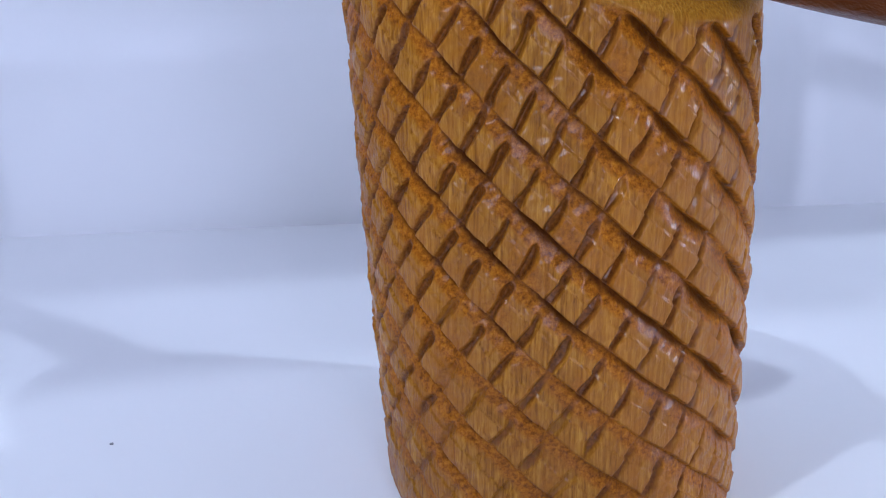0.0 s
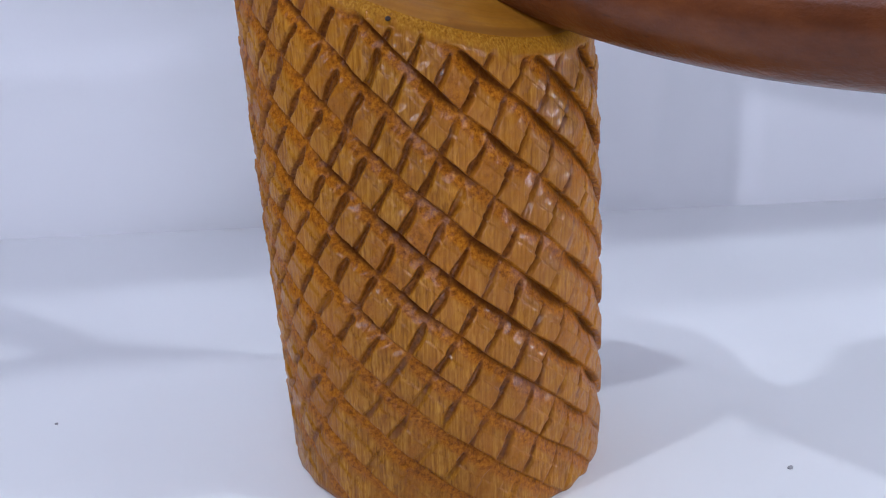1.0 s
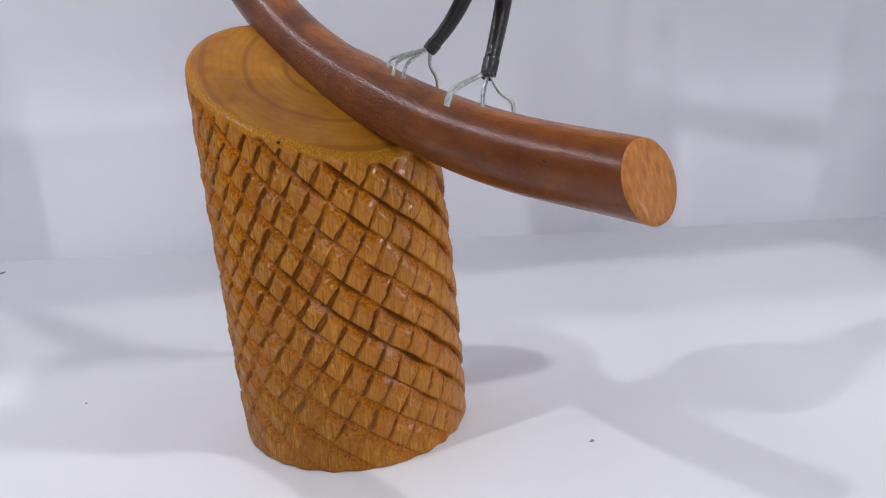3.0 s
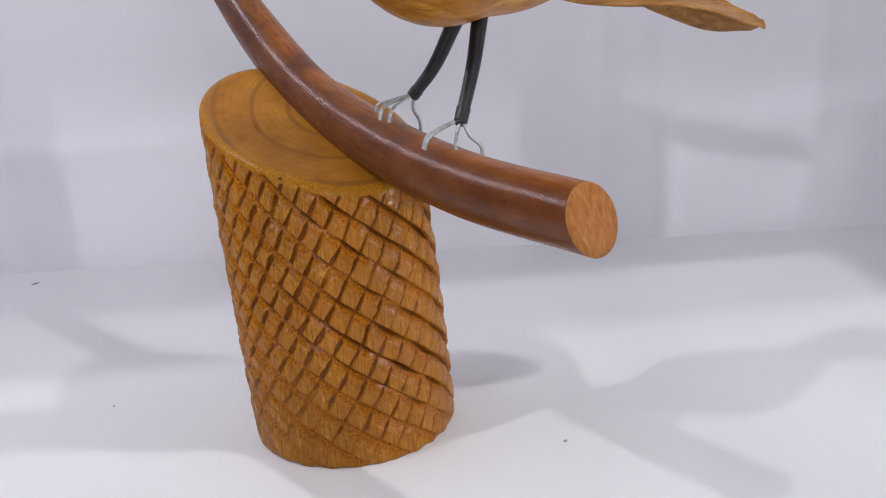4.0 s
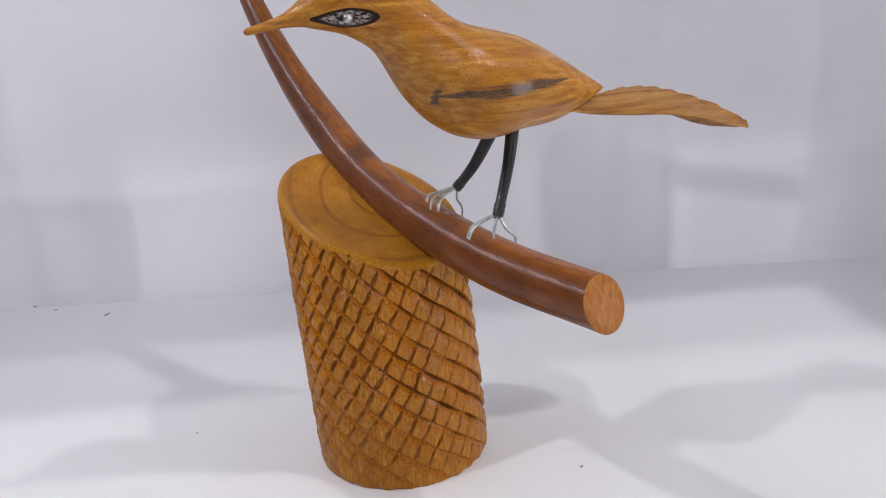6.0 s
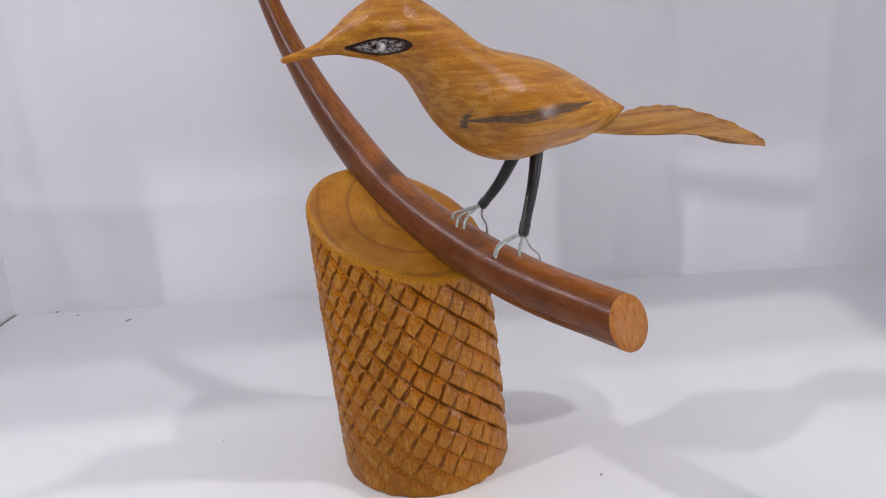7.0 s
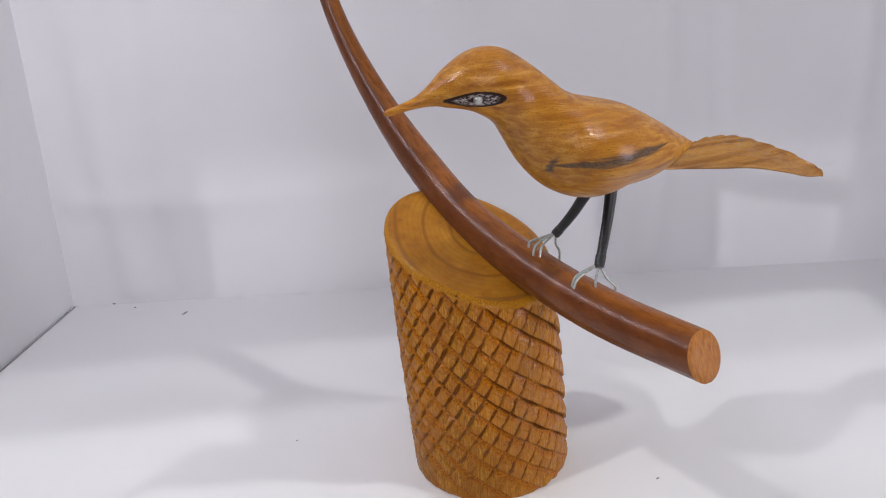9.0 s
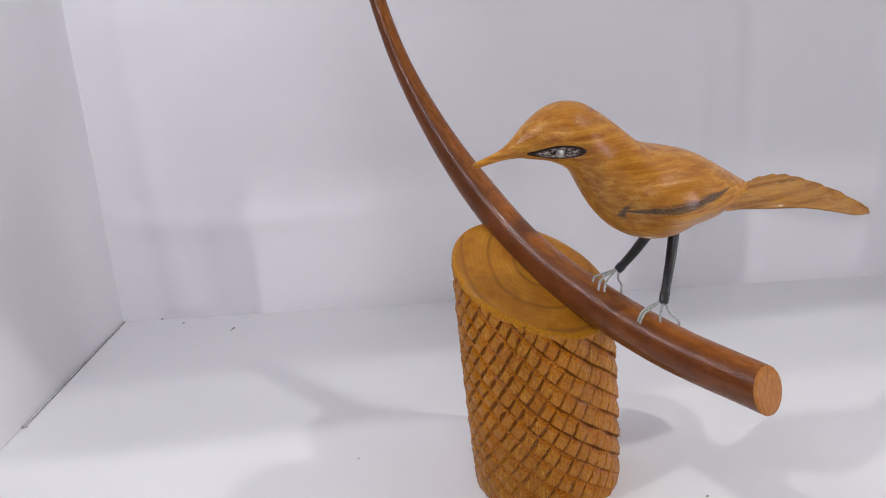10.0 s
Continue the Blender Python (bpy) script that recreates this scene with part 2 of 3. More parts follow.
def bird_wood(name, low, mid, high):
    m, nd, lk, b = material(name, 0.42, 0.55, 0.0, 0.05, 0.18)
    tc, sep = nd.new("ShaderNodeTexCoord"), nd.new("ShaderNodeSeparateXYZ")
    lk.new(tc.outputs["Object"], sep.inputs[0])
    px, pz = sep.outputs[0], sep.outputs[2]
    t = maths(nd, lk, "MULTIPLY", maths(nd, lk, "SUBTRACT", px, 0.0875), 1 / 0.0275)
    thick = maths(nd, lk, "MAXIMUM", maths(nd, lk, "MULTIPLY", maths(nd, lk, "SUBTRACT", 1.0, maths(nd, lk, "MULTIPLY", t, t)), 0.0034), 0.00001)
    line = maths(nd, lk, "ADD", 0.1724, maths(nd, lk, "MULTIPLY", px, 0.0467))
    off = maths(nd, lk, "ABSOLUTE", maths(nd, lk, "SUBTRACT", pz, line))
    band = maths(nd, lk, "SUBTRACT", 1.0, maths(nd, lk, "DIVIDE", off, thick), True)
    bx = maths(nd, lk, "MULTIPLY", maths(nd, lk, "SUBTRACT", px, 0.0655), 1 / 0.0050)
    bz = maths(nd, lk, "MULTIPLY", maths(nd, lk, "SUBTRACT", pz, 0.1752), 1 / 0.0050)
    reach = maths(nd, lk, "SQRT", maths(nd, lk, "ADD", maths(nd, lk, "MULTIPLY", bx, bx), maths(nd, lk, "MULTIPLY", bz, bz)))
    hoop = maths(nd, lk, "SUBTRACT", 1.0, maths(nd, lk, "MULTIPLY", maths(nd, lk, "ABSOLUTE", maths(nd, lk, "SUBTRACT", reach, 0.85)), 2.6), True)
    # crescent at the wing front: a hollow's shade painted as dark colour
    hollow_shade = maths(nd, lk, "MULTIPLY", hoop, maths(nd, lk, "MULTIPLY", maths(nd, lk, "SUBTRACT", -0.35, bx), 2.2, True))
    mark = maths(nd, lk, "MAXIMUM", band, hollow_shade)
    broad = noise_tex(nd, lk, coords(nd, lk, (11, 260, 460), rot=(0, 0.12, 0)), 1.0, 5.0, 0.50, 0.35)
    pores = noise_tex(nd, lk, coords(nd, lk, (300, 2600, 2600), rot=(0, 0.12, 0)), 1.0, 1.0, 0.5)
    big = noise_tex(nd, lk, coords(nd, lk, (1, 1, 1)), 40.0, 3.0)
    ragged = noise_tex(nd, lk, coords(nd, lk, (70, 200, 900), rot=(0, -0.06, 0)), 1.0, 4.0, 0.6)
    col = ramp(nd, lk, broad, [(0.28, low), (0.5, mid), (0.72, high)])
    col = mix(nd, lk, ramp(nd, lk, big, [(0.4, (0, 0, 0)), (0.75, (0.4, 0.4, 0.4))]), col, (0.30, 0.110, 0.014))
    col = mix(nd, lk, ramp(nd, lk, pores, [(0.59, (0, 0, 0)), (0.68, (0.55, 0.55, 0.55))]), col, (0.15, 0.055, 0.008))
    s = maths(nd, lk, "ADD", maths(nd, lk, "MULTIPLY", mark, 1.5), maths(nd, lk, "MULTIPLY", maths(nd, lk, "SUBTRACT", ragged, 0.5), 4.0), True)
    s = maths(nd, lk, "MULTIPLY", s, ramp(nd, lk, mark, [(0.03, (0, 0, 0)), (0.25, (1, 1, 1))]))
    col = mix(nd, lk, maths(nd, lk, "MULTIPLY", s, 0.92), col, ramp(nd, lk, pores, [(0.40, (0.035, 0.020, 0.011)), (0.60, (0.11, 0.070, 0.042))]))
    lk.new(col, b.inputs["Base Color"])
    brush = noise_tex(nd, lk, coords(nd, lk, (420, 900, 900)), 1.0, 4.0, 0.7)
    grit = noise_tex(nd, lk, coords(nd, lk, (1, 1, 1)), 1500.0, 2.0, 0.6)
    bump(nd, lk, b, maths(nd, lk, "ADD", maths(nd, lk, "ADD", pores, maths(nd, lk, "MULTIPLY", grit, 0.9)), brush), 0.5, 0.0005, 0.40)
    return m


def plain(name, colour, rough, metal=0.0, coat=0.0, spread=0.25, scale=300.0, relief=0.15):
    m, nd, lk, b = material(name, rough, coat, metal)
    f = noise_tex(nd, lk, coords(nd, lk, (1, 1, 1)), scale, 3.0)
    lk.new(ramp(nd, lk, f, [(0.3, tuple(v * (1 - spread) for v in colour)), (0.7, tuple(min(1, v * (1 + spread)) for v in colour))]), b.inputs["Base Color"])
    bump(nd, lk, b, f, relief, 0.0003)
    return m


CARVED, RINGED, BRANCH, SAWN = carved_wood(), ring_wood(), branch_wood(), cut_wood()
HONEY = bird_wood("honey_bird_wood", (0.27, 0.086, 0.006), (0.45, 0.182, 0.016), (0.62, 0.310, 0.048))
TAIL = bird_wood("brown_tail_wood", (0.15, 0.056, 0.008), (0.35, 0.158, 0.030), (0.47, 0.240, 0.056))


def eye_paint():
    m, nd, lk, b = material("dark_brown_eye_paint", 0.35, 0.05, 0.0, 0.12)
    att = nd.new("ShaderNodeAttribute")
    att.attribute_name = "streak"
    f = noise_tex(nd, lk, coords(nd, lk, (380, 1700, 1700), loc=(1.3, 0, 0)), 1.0, 4.0, 0.7)
    ringed = ramp(nd, lk, att.outputs["Fac"], [(0.22, (0, 0, 0)), (0.34, (1, 1, 1)), (0.62, (1, 1, 1)), (0.78, (0, 0, 0))])
    # pale streaks: silver strokes and glossy glints, both put into the colour
    pale = maths(nd, lk, "MULTIPLY", ringed, ramp(nd, lk, f, [(0.46, (0, 0, 0)), (0.57, (1, 1, 1))]))
    lk.new(mix(nd, lk, pale, (0.024, 0.009, 0.005), (0.42, 0.38, 0.36)), b.inputs["Base Color"])
    bump(nd, lk, b, f, 0.6, 0.0005)
    return m


EYE_PAINT = eye_paint()
BEAD = plain("silver_eye_bead", (0.46, 0.45, 0.44), 0.30, 0.85, 0, 0.05)
WRAP = plain("black_leg_wrap", (0.007, 0.007, 0.008), 0.36, 0, 0.0, 0.4, 500, 0.4)
WIRE = plain("galvanised_wire", (0.42, 0.45, 0.43), 0.42, 0.8, 0, 0.3, 900, 0.3)
PIT = plain("dark_pit_bead", (0.03, 0.012, 0.005), 0.6)
GAP_SHADE = plain("board_gap_shade", (0.33, 0.32, 0.32), 0.8)
CRUMB = plain("grey_crumb", (0.31, 0.30, 0.31), 0.8)


# ---- building blocks ----
def mesh_from(name, verts, faces, smooth=True):
    me = bpy.data.meshes.new(name)
    me.from_pydata([tuple(map(float, v)) for v in verts], [], faces)
    me.polygons.foreach_set("use_smooth", [smooth] * len(me.polygons))
    me.update()
    return me


def part(name, me, mats, parent, label=""):
    ob = new(name, me)
    for mt in mats if isinstance(mats, (list, tuple)) else [mats]:
        me.materials.append(mt)
    ob.parent = parent
    return tagged(ob, label)


def grid_faces(rows, cols, closed=True, start=0):
    f = []
    for i in range(rows - 1):
        for j in range(cols if closed else cols - 1):
            k = (j + 1) % cols
            f.append((start + i * cols + j, start + i * cols + k, start + (i + 1) * cols + k, start + (i + 1) * cols + j))
    return f


def box_mesh(name, sx, sy, sz, bevel=0.0008):
    bm = bmesh.new()
    bmesh.ops.create_cube(bm, size=1.0)
    bmesh.ops.scale(bm, vec=(sx, sy, sz), verts=bm.verts)
    bmesh.ops.bevel(bm, geom=bm.edges[:], offset=bevel, segments=2, affect="EDGES", profile=0.5)
    me = bpy.data.meshes.new(name)
    bm.to_mesh(me)
    bm.free()
    return me


def spline(pts, n):
    """Smooth rows through the rows of pts."""
    p = np.asarray(pts, float)
    q = np.vstack([2 * p[0] - p[1], p, 2 * p[-1] - p[-2]])
    u = np.linspace(0, len(p) - 1 - 1e-9, n)
    i = u.astype(int)
    f = (u - i)[:, None]
    a, b, c, d = q[i], q[i + 1], q[i + 2], q[i + 3]
    return 0.5 * (2 * b + (c - a) * f + (2 * a - 5 * b + 4 * c - d) * f ** 2 + (3 * b - a - 3 * c + d) * f ** 3)


def wobble(x, y, seed):
    """Cheap smooth noise from -1 to 1."""
    return (np.sin(1.7 * x + 2.3 * y + seed) + np.sin(3.1 * x - 1.9 * y + 2.1 * seed) + np.sin(-2.2 * x + 4.3 * y + 0.7 * seed)) / 3


def tube(path, radii, seg=12, caps=True, ripple=None):
    """Rings along a path; returns verts, faces, and the angle of every vertex (0 = up)."""
    path = np.asarray(path, float)
    tang = np.gradient(path, axis=0)
    tang /= np.linalg.norm(tang, axis=1)[:, None]
    verts, ang = [], []
    for i, (p, t) in enumerate(zip(path, tang)):
        side = np.cross(t, (0, 0, 1))
        side /= np.linalg.norm(side) + 1e-12
        up = np.cross(side, t)
        for j in range(seg):
            a = 2 * math.pi * j / seg
            r = radii[i] * (1 + (ripple(i, a) if ripple else 0))
            verts.append(p + r * (math.cos(a) * up + math.sin(a) * side))
            ang.append(a)
    faces = grid_faces(len(path), seg)
    if caps:
        faces.append(tuple(range(seg)))
        faces.append(tuple(reversed(range(len(verts) - seg, len(verts)))))
    return verts, faces, ang


# ---- structure: the white photo corner and the plain room round it ----
def board(name, a, b, height, thick, mat, label):
    """An upright board whose inner face runs along the floor from a to b, its thickness lying to the right of that way."""
    ax, ay, bx, by = *a, *b
    length, ang = math.hypot(bx - ax, by - ay), math.atan2(by - ay, bx - ax)
    me = box_mesh(name, length, thick, height)
    me.materials.append(mat)
    ob = new(name, me)
    ob.matrix_world = Matrix.Translation(((ax + bx) / 2, (ay + by) / 2, height / 2)) @ Matrix.Rotation(ang, 4, "Z") @ Matrix.Translation((0, -thick / 2, 0))
    return tagged(ob, label, "wall", "", "structure")


def plane_box(name, cx, cy, cz, sx, sy, sz, mat, label, category):
    me = box_mesh(name, sx, sy, sz)
    me.materials.append(mat)
    ob = new(name, me)
    ob.location = (cx, cy, cz)
    return tagged(ob, label, category, "", "structure")


plane_box("floor", 0, 0.0, -0.02, 3.4, 3.4, 0.04, SHEET, "smooth white base sheet with faint specks", "floor")


def back_sheet():
    """The back board with soft ridges shaped in to imitate bands of shade."""
    n_u, n_z, length, tall = 220, 130, 0.748, 0.45
    u, z = np.meshgrid(np.linspace(0, length, n_u), np.linspace(-0.02, tall, n_z))
    ridge = np.zeros_like(u)
    for c, w, d in ((0.050, 0.012, 0.0013), (0.085, 0.010, -0.0006), (0.300, 0.030, 0.0008), (0.462, 0.011, 0.0014), (0.512, 0.008, -0.0009), (0.612, 0.010, 0.0010)):
        ridge += d * np.exp(-((u - c - 0.006 * np.sin(z * 14 + c * 40)) / w) ** 2)
    for c, w, d in ((0.083, 0.011, 0.0014), (0.230, 0.020, 0.0008)):
        ridge += d * np.exp(-((z - c - 0.004 * np.sin(u * 17 + c * 30)) / w) ** 2) * (0.55 + 0.45 * np.sin(u * 11 + 1.0))
    ridge = 2.6 * ridge + 0.0009 * wobble(u * 22, z * 26, 5.0)
    ridge *= np.clip(np.minimum(np.minimum(u, length - u) / 0.02, 1), 0, 1) * np.clip(z / 0.01, 0, 1)
    front = np.stack([u, -ridge, z], -1).reshape(-1, 3)
    back = front + np.array([0, 0.006, 0]) + np.stack([0 * u, ridge, 0 * z], -1).reshape(-1, 3)
    k = n_u * n_z
    faces = grid_faces(n_z, n_u, False) + [tuple(i + k for i in reversed(q)) for q in grid_faces(n_z, n_u, False)]
    rim = list(range(n_u)) + [j * n_u + n_u - 1 for j in range(1, n_z)] + [(n_z - 1) * n_u + i for i in range(n_u - 2, -1, -1)] + [j * n_u for j in range(n_z - 2, 0, -1)]
    for a, b in zip(rim, rim[1:] + rim[:1]):
        faces.append((b, a, a + k, b + k))
    me = mesh_from("wall_north", np.concatenate([front, back]), faces)
    me.materials.append(BOARD)
    ob = new("wall_north", me)
    ob.matrix_world = Matrix.Translation((-0.314, 0.3759, 0)) @ Matrix.Rotation(math.radians(10.06), 4, "Z")
    tagged(ob, "white back board of the corner, ridged to imitate bands of shade", "wall", "", "structure")


back_sheet()
board("wall_west", (-0.3095, 0.382), (-0.2977, 0.167), 0.45, 0.006, BOARD, "white foam board side wall of the photo corner")
# east board is unseen, placed and cut short to bound the lamp light
board("wall_east", (0.455, 0.155), (0.413, 0.5062), 0.45, 0.006, BOARD, "white foam board side wall of the photo corner")
# unseen board, added so its front edge blocks lamp light near the back
me = box_mesh("shade_board_mesh", 0.90, 0.36, 0.006)
me.materials.append(BOARD)
shade_board = new("overhead_shade_board", me)
shade_board.matrix_world = Matrix.Translation((0.012, 0.288, 0.453)) @ Matrix.Rotation(math.radians(15.6), 4, "Z")
tagged(shade_board, "unseen white board overhead, added to shade the back of the sheet", "ceiling", "", "structure")


def south_light_slot():
    """Unseen south-wall slot, added to shape the low pale panes on the back board."""
    def across(u):
        return -0.314 + 0.9846 * u - SUN_WAY[0] * (2.076 + 0.1747 * u)

    left, right, sill, head = across(-0.06), across(0.637), 0.272, 0.388
    for x0, x1, z0, z1 in ((-1.70, left, 0, 1.70), (right, 1.70, 0, 1.70), (left, right, 0, sill - 0.022), (left, right, head + 0.022, 1.70)):
        plane_box("wall_room_south", (x0 + x1) / 2, -1.72, (z0 + z1) / 2, x1 - x0, 0.04, z1 - z0, PLASTER, "plain grey room wall", "wall")
    window = new("light_slot_1")
    window.location = ((left + right) / 2, -1.72, sill)
    tagged(window, "unseen low slot in the room wall, added to shape light, with white rails", "window", "", "structure")
    for z in (-0.011, head - sill + 0.011):
        ob = part("slot_rail", box_mesh("slot_rail", right - left, 0.05, 0.022, 0.002), BOARD, window)
        ob.location = (0, 0, z)


south_light_slot()
plane_box("wall_room_north", 0, 1.72, 0.85, 3.4, 0.04, 1.70, PLASTER, "plain grey room wall", "wall")
plane_box("wall_room_west", -1.72, 0, 0.85, 0.04, 3.4, 1.70, PLASTER, "plain grey room wall", "wall")
plane_box("wall_room_east", 1.72, 0, 0.85, 0.04, 3.4, 1.70, PLASTER, "plain grey room wall", "wall")
plane_box("ceiling", 0, 0, 1.72, 3.48, 3.48, 0.04, PLASTER, "plain grey ceiling", "ceiling")

# ---- the ornament ----
ORIGIN = np.array([0.0335, 0.1967, 0.0])
ornament = new("bird_ornament")
ornament.location = ORIGIN
tagged(ornament, "varnished wooden bird on a curved branch set on a lattice-carved stump", "ornament")

# stump: a leaning log with a slanted top and two families of gouged grooves
R_BASE, R_TOP, LEAN_X, LEAN_Y, TALL = 0.0410, 0.0363, -0.0081, -0.0113, 0.1231
SLOPE_X, SLOPE_Y = 0.2669, -0.4435


def stump_point(theta, s, inset=0.0):
    """A place on the log's side, s from 0 at the base to 1 at the rim, seen from the ornament's origin."""
    r = R_BASE + (R_TOP - R_BASE) * s + 0.0034 * s * (1 - s)
    r = r * (1 + (-0.031 + 0.139 * s) * np.cos(2 * theta) + (0.0255 - 0.082 * s) * np.sin(2 * theta)) * (1 - 0.045 * np.sin(theta) * (1 - s) ** 2) - inset
    x, y = r * np.cos(theta), r * np.sin(theta)
    return np.stack([LEAN_X * s + x, LEAN_Y * s + y, TALL * s - (SLOPE_X * x + SLOPE_Y * y) * s], -1)


def gouge(d, steep, gentle, depth):
    """Depth of a slanted V cut at the signed distance d below its line."""
    return depth * np.where(d < 0, np.clip(1 + d / steep, 0, 1) ** 1.3, np.clip(1 - d / gentle, 0, 1) ** 1.15)


def carve(theta, z):
    """Depth of the lattice cuts and how much of the place is raw cut."""
    deg = np.degrees(theta)
    arc = 0.039
    w1 = z + 0.00057 * deg - 0.0363 + 0.0004 * wobble(deg / 20, z * 110, 0.4)
    step1 = 0.00057 * 360 / 16
    k1 = np.round(w1 / step1)
    d1 = (k1 * step1 - w1) * 0.77
    dep1 = 0.0016 * (1 + 0.6 * wobble(deg / 20 + k1 * 3.1, z * 90, 1.3))
    right = np.clip((deg + 95) / 50, 0, 1) * np.clip((150 - deg) / 60, 0, 1)
    soft = 0.38 + 0.62 * np.clip((z - 0.008 + 0.028 * right) / 0.050, 0, 1)
    dep1 = dep1 * soft
    g1 = gouge(d1, 0.0006, 0.0038, dep1)
    g1 = np.maximum(g1, gouge(d1 - step1 * 0.77, 0.0006, 0.0038, dep1))
    w2 = deg - z / 0.00102 + 161.8 + 0.7 * wobble(deg / 14, z * 150, 2.2)
    step2 = 360 / 29
    k2 = np.round(w2 / step2)
    d2 = (w2 - k2 * step2) * math.radians(1) * arc * 0.83
    dep2 = 0.0018 * (1 + 0.3 * wobble(deg / 9 + k2 * 1.7, z * 140, 4.1))
    # short chisel notches: broad floor, upright sides, dying out on the sloping bands
    wide = (0.0011 - 0.0003 * right) * (1 + 0.35 * wobble(deg / 5 + k2 * 2.3, z * 260, 5.2))
    on_tile = 1 - (0.75 - 0.5 * right) * np.clip(g1 / 0.0009, 0, 1)
    g2 = dep2 * soft * on_tile * np.clip((wide - np.abs(d2)) / 0.0007, 0, 1) * (0.75 - 0.25 * np.clip(d2 / 0.0013, -1, 1))
    tilt = 0.35 * np.sin(k1 * 7.3 + k2 * 3.7)
    face = 0.00016 * wobble(deg / 4, z * 500, 3.0) + 0.06 * (0.7 + tilt) * np.clip(d1, -0.005, 0.005) + 0.05 * np.sin(k1 * 4.1 + k2 * 9.7) * np.clip(d2, -0.004, 0.004)
    depth = np.maximum(g1, g2) + face
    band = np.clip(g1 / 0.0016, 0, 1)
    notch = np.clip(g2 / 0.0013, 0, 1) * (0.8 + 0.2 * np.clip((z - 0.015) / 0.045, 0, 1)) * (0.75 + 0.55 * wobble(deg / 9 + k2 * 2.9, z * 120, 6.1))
    return depth, band, notch


def build_stump():
    n_t, n_s = 1200, 430
    theta = np.linspace(0, 2 * math.pi, n_t, endpoint=False)
    theta = (theta + math.pi) % (2 * math.pi) - math.pi
    rows, cuts, notches, lips = [], [], [], []
    for s in np.linspace(0, 1, n_s):
        flat = stump_point(theta, np.full(n_t, s))
        dep, cut, notch = carve(theta, flat[:, 2])
        rim = (1 - s) * TALL
        fade = np.clip((rim - 0.0022 - 0.0010 * wobble(theta * 7, theta * 3, 1.0)) / 0.0018, 0, 1)
        low = np.clip((s * TALL) / 0.012, 0, 1)
        base_round = 0.0009 * (1 - np.clip(s * TALL / 0.003, 0, 1)) ** 2.2 * (1 + 0.8 * wobble(theta * 11, theta * 5, 3.0))
        rim_round = 0.0022 * (1 - np.clip(rim / 0.0030, 0, 1)) ** 2.4
        rows.append(stump_point(theta, np.full(n_t, s), dep * fade * (0.25 + 0.75 * low) + base_round + rim_round))
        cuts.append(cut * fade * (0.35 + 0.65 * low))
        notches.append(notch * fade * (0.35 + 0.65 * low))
        lips.append(np.clip(1.5 - rim / 0.0023 + 0.5 * wobble(theta * 9, theta * 23, 2.0), 0, 1))
    verts = np.concatenate(rows)
    faces = grid_faces(n_s, n_t)
    faces.append(tuple(reversed(range(n_t))))
    me = mesh_from("stump", verts, faces)
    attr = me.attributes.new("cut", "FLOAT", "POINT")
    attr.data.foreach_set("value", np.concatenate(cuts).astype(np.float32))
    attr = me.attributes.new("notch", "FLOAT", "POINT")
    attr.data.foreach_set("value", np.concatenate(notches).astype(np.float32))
    attr = me.attributes.new("lip", "FLOAT", "POINT")
    attr.data.foreach_set("value", np.concatenate(lips).astype(np.float32))
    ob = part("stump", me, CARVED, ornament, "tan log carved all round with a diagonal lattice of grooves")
    # the slanted sawn top, its rounded lip meeting the side
    rings, cols = 24, 240
    th = np.linspace(0, 2 * math.pi, cols, endpoint=False)
    top = []
    for i in range(rings):
        f = 1 - i / (rings - 1)
        edge = stump_point(th, np.ones(cols), 0.0022)
        mid = np.array([LEAN_X, LEAN_Y, TALL])
        p = mid + (edge - mid) * f
        p[:, 2] += 0.0011 * (1 - np.clip((f - 0.90) / 0.10, 0, 1) ** 2) + 0.00025 * wobble(p[:, 0] * 160, p[:, 1] * 160, 1.0) * (1 - f ** 12)
        top.append(p)
    part("top_face", mesh_from("top_face", np.concatenate(top), grid_faces(rings, cols)), RINGED, ob, "amber sawn top with growth rings")


build_stump()

# beads stand in for small pits, whose darkness is put into their colour
for x, y, z in ((0.0484, 0.1683, 0.1066), (0.0227, 0.1537, 0.1088)):
    v, f = [], grid_faces(7, 12)
    for i in range(7):
        p = math.pi * (0.03 + 0.94 * i / 6)
        v += [(x - ORIGIN[0] + 0.00055 * math.sin(p) * math.cos(q), y - ORIGIN[1] + 0.00055 * math.sin(p) * math.sin(q), z + 0.0005 * math.cos(p)) for q in np.linspace(0, 2 * math.pi, 12, endpoint=False)]
    part("pit_bead", mesh_from("pit_bead", v, f), PIT, ornament, "tiny dark bead standing in for a pit in the stump")

# branch: a bent rod that tapers upwards, sawn square at its thick end
BRANCH_LINE = [(-0.0930, 0.3140, 0.3540, 0.0030), (-0.0820, 0.3030, 0.3090, 0.0037), (-0.0682, 0.2888, 0.2641, 0.0044), (-0.0502, 0.2696, 0.2193, 0.0053),
               (-0.0276, 0.2481, 0.1830, 0.0070), (-0.0025, 0.2238, 0.1543, 0.0088), (0.0244, 0.1969, 0.1320, 0.0094), (0.0548, 0.1680, 0.1178, 0.0100),
               (0.0874, 0.1375, 0.1090, 0.0103), (0.1232, 0.1045, 0.1061, 0.0099)]  # x, y, z, radius


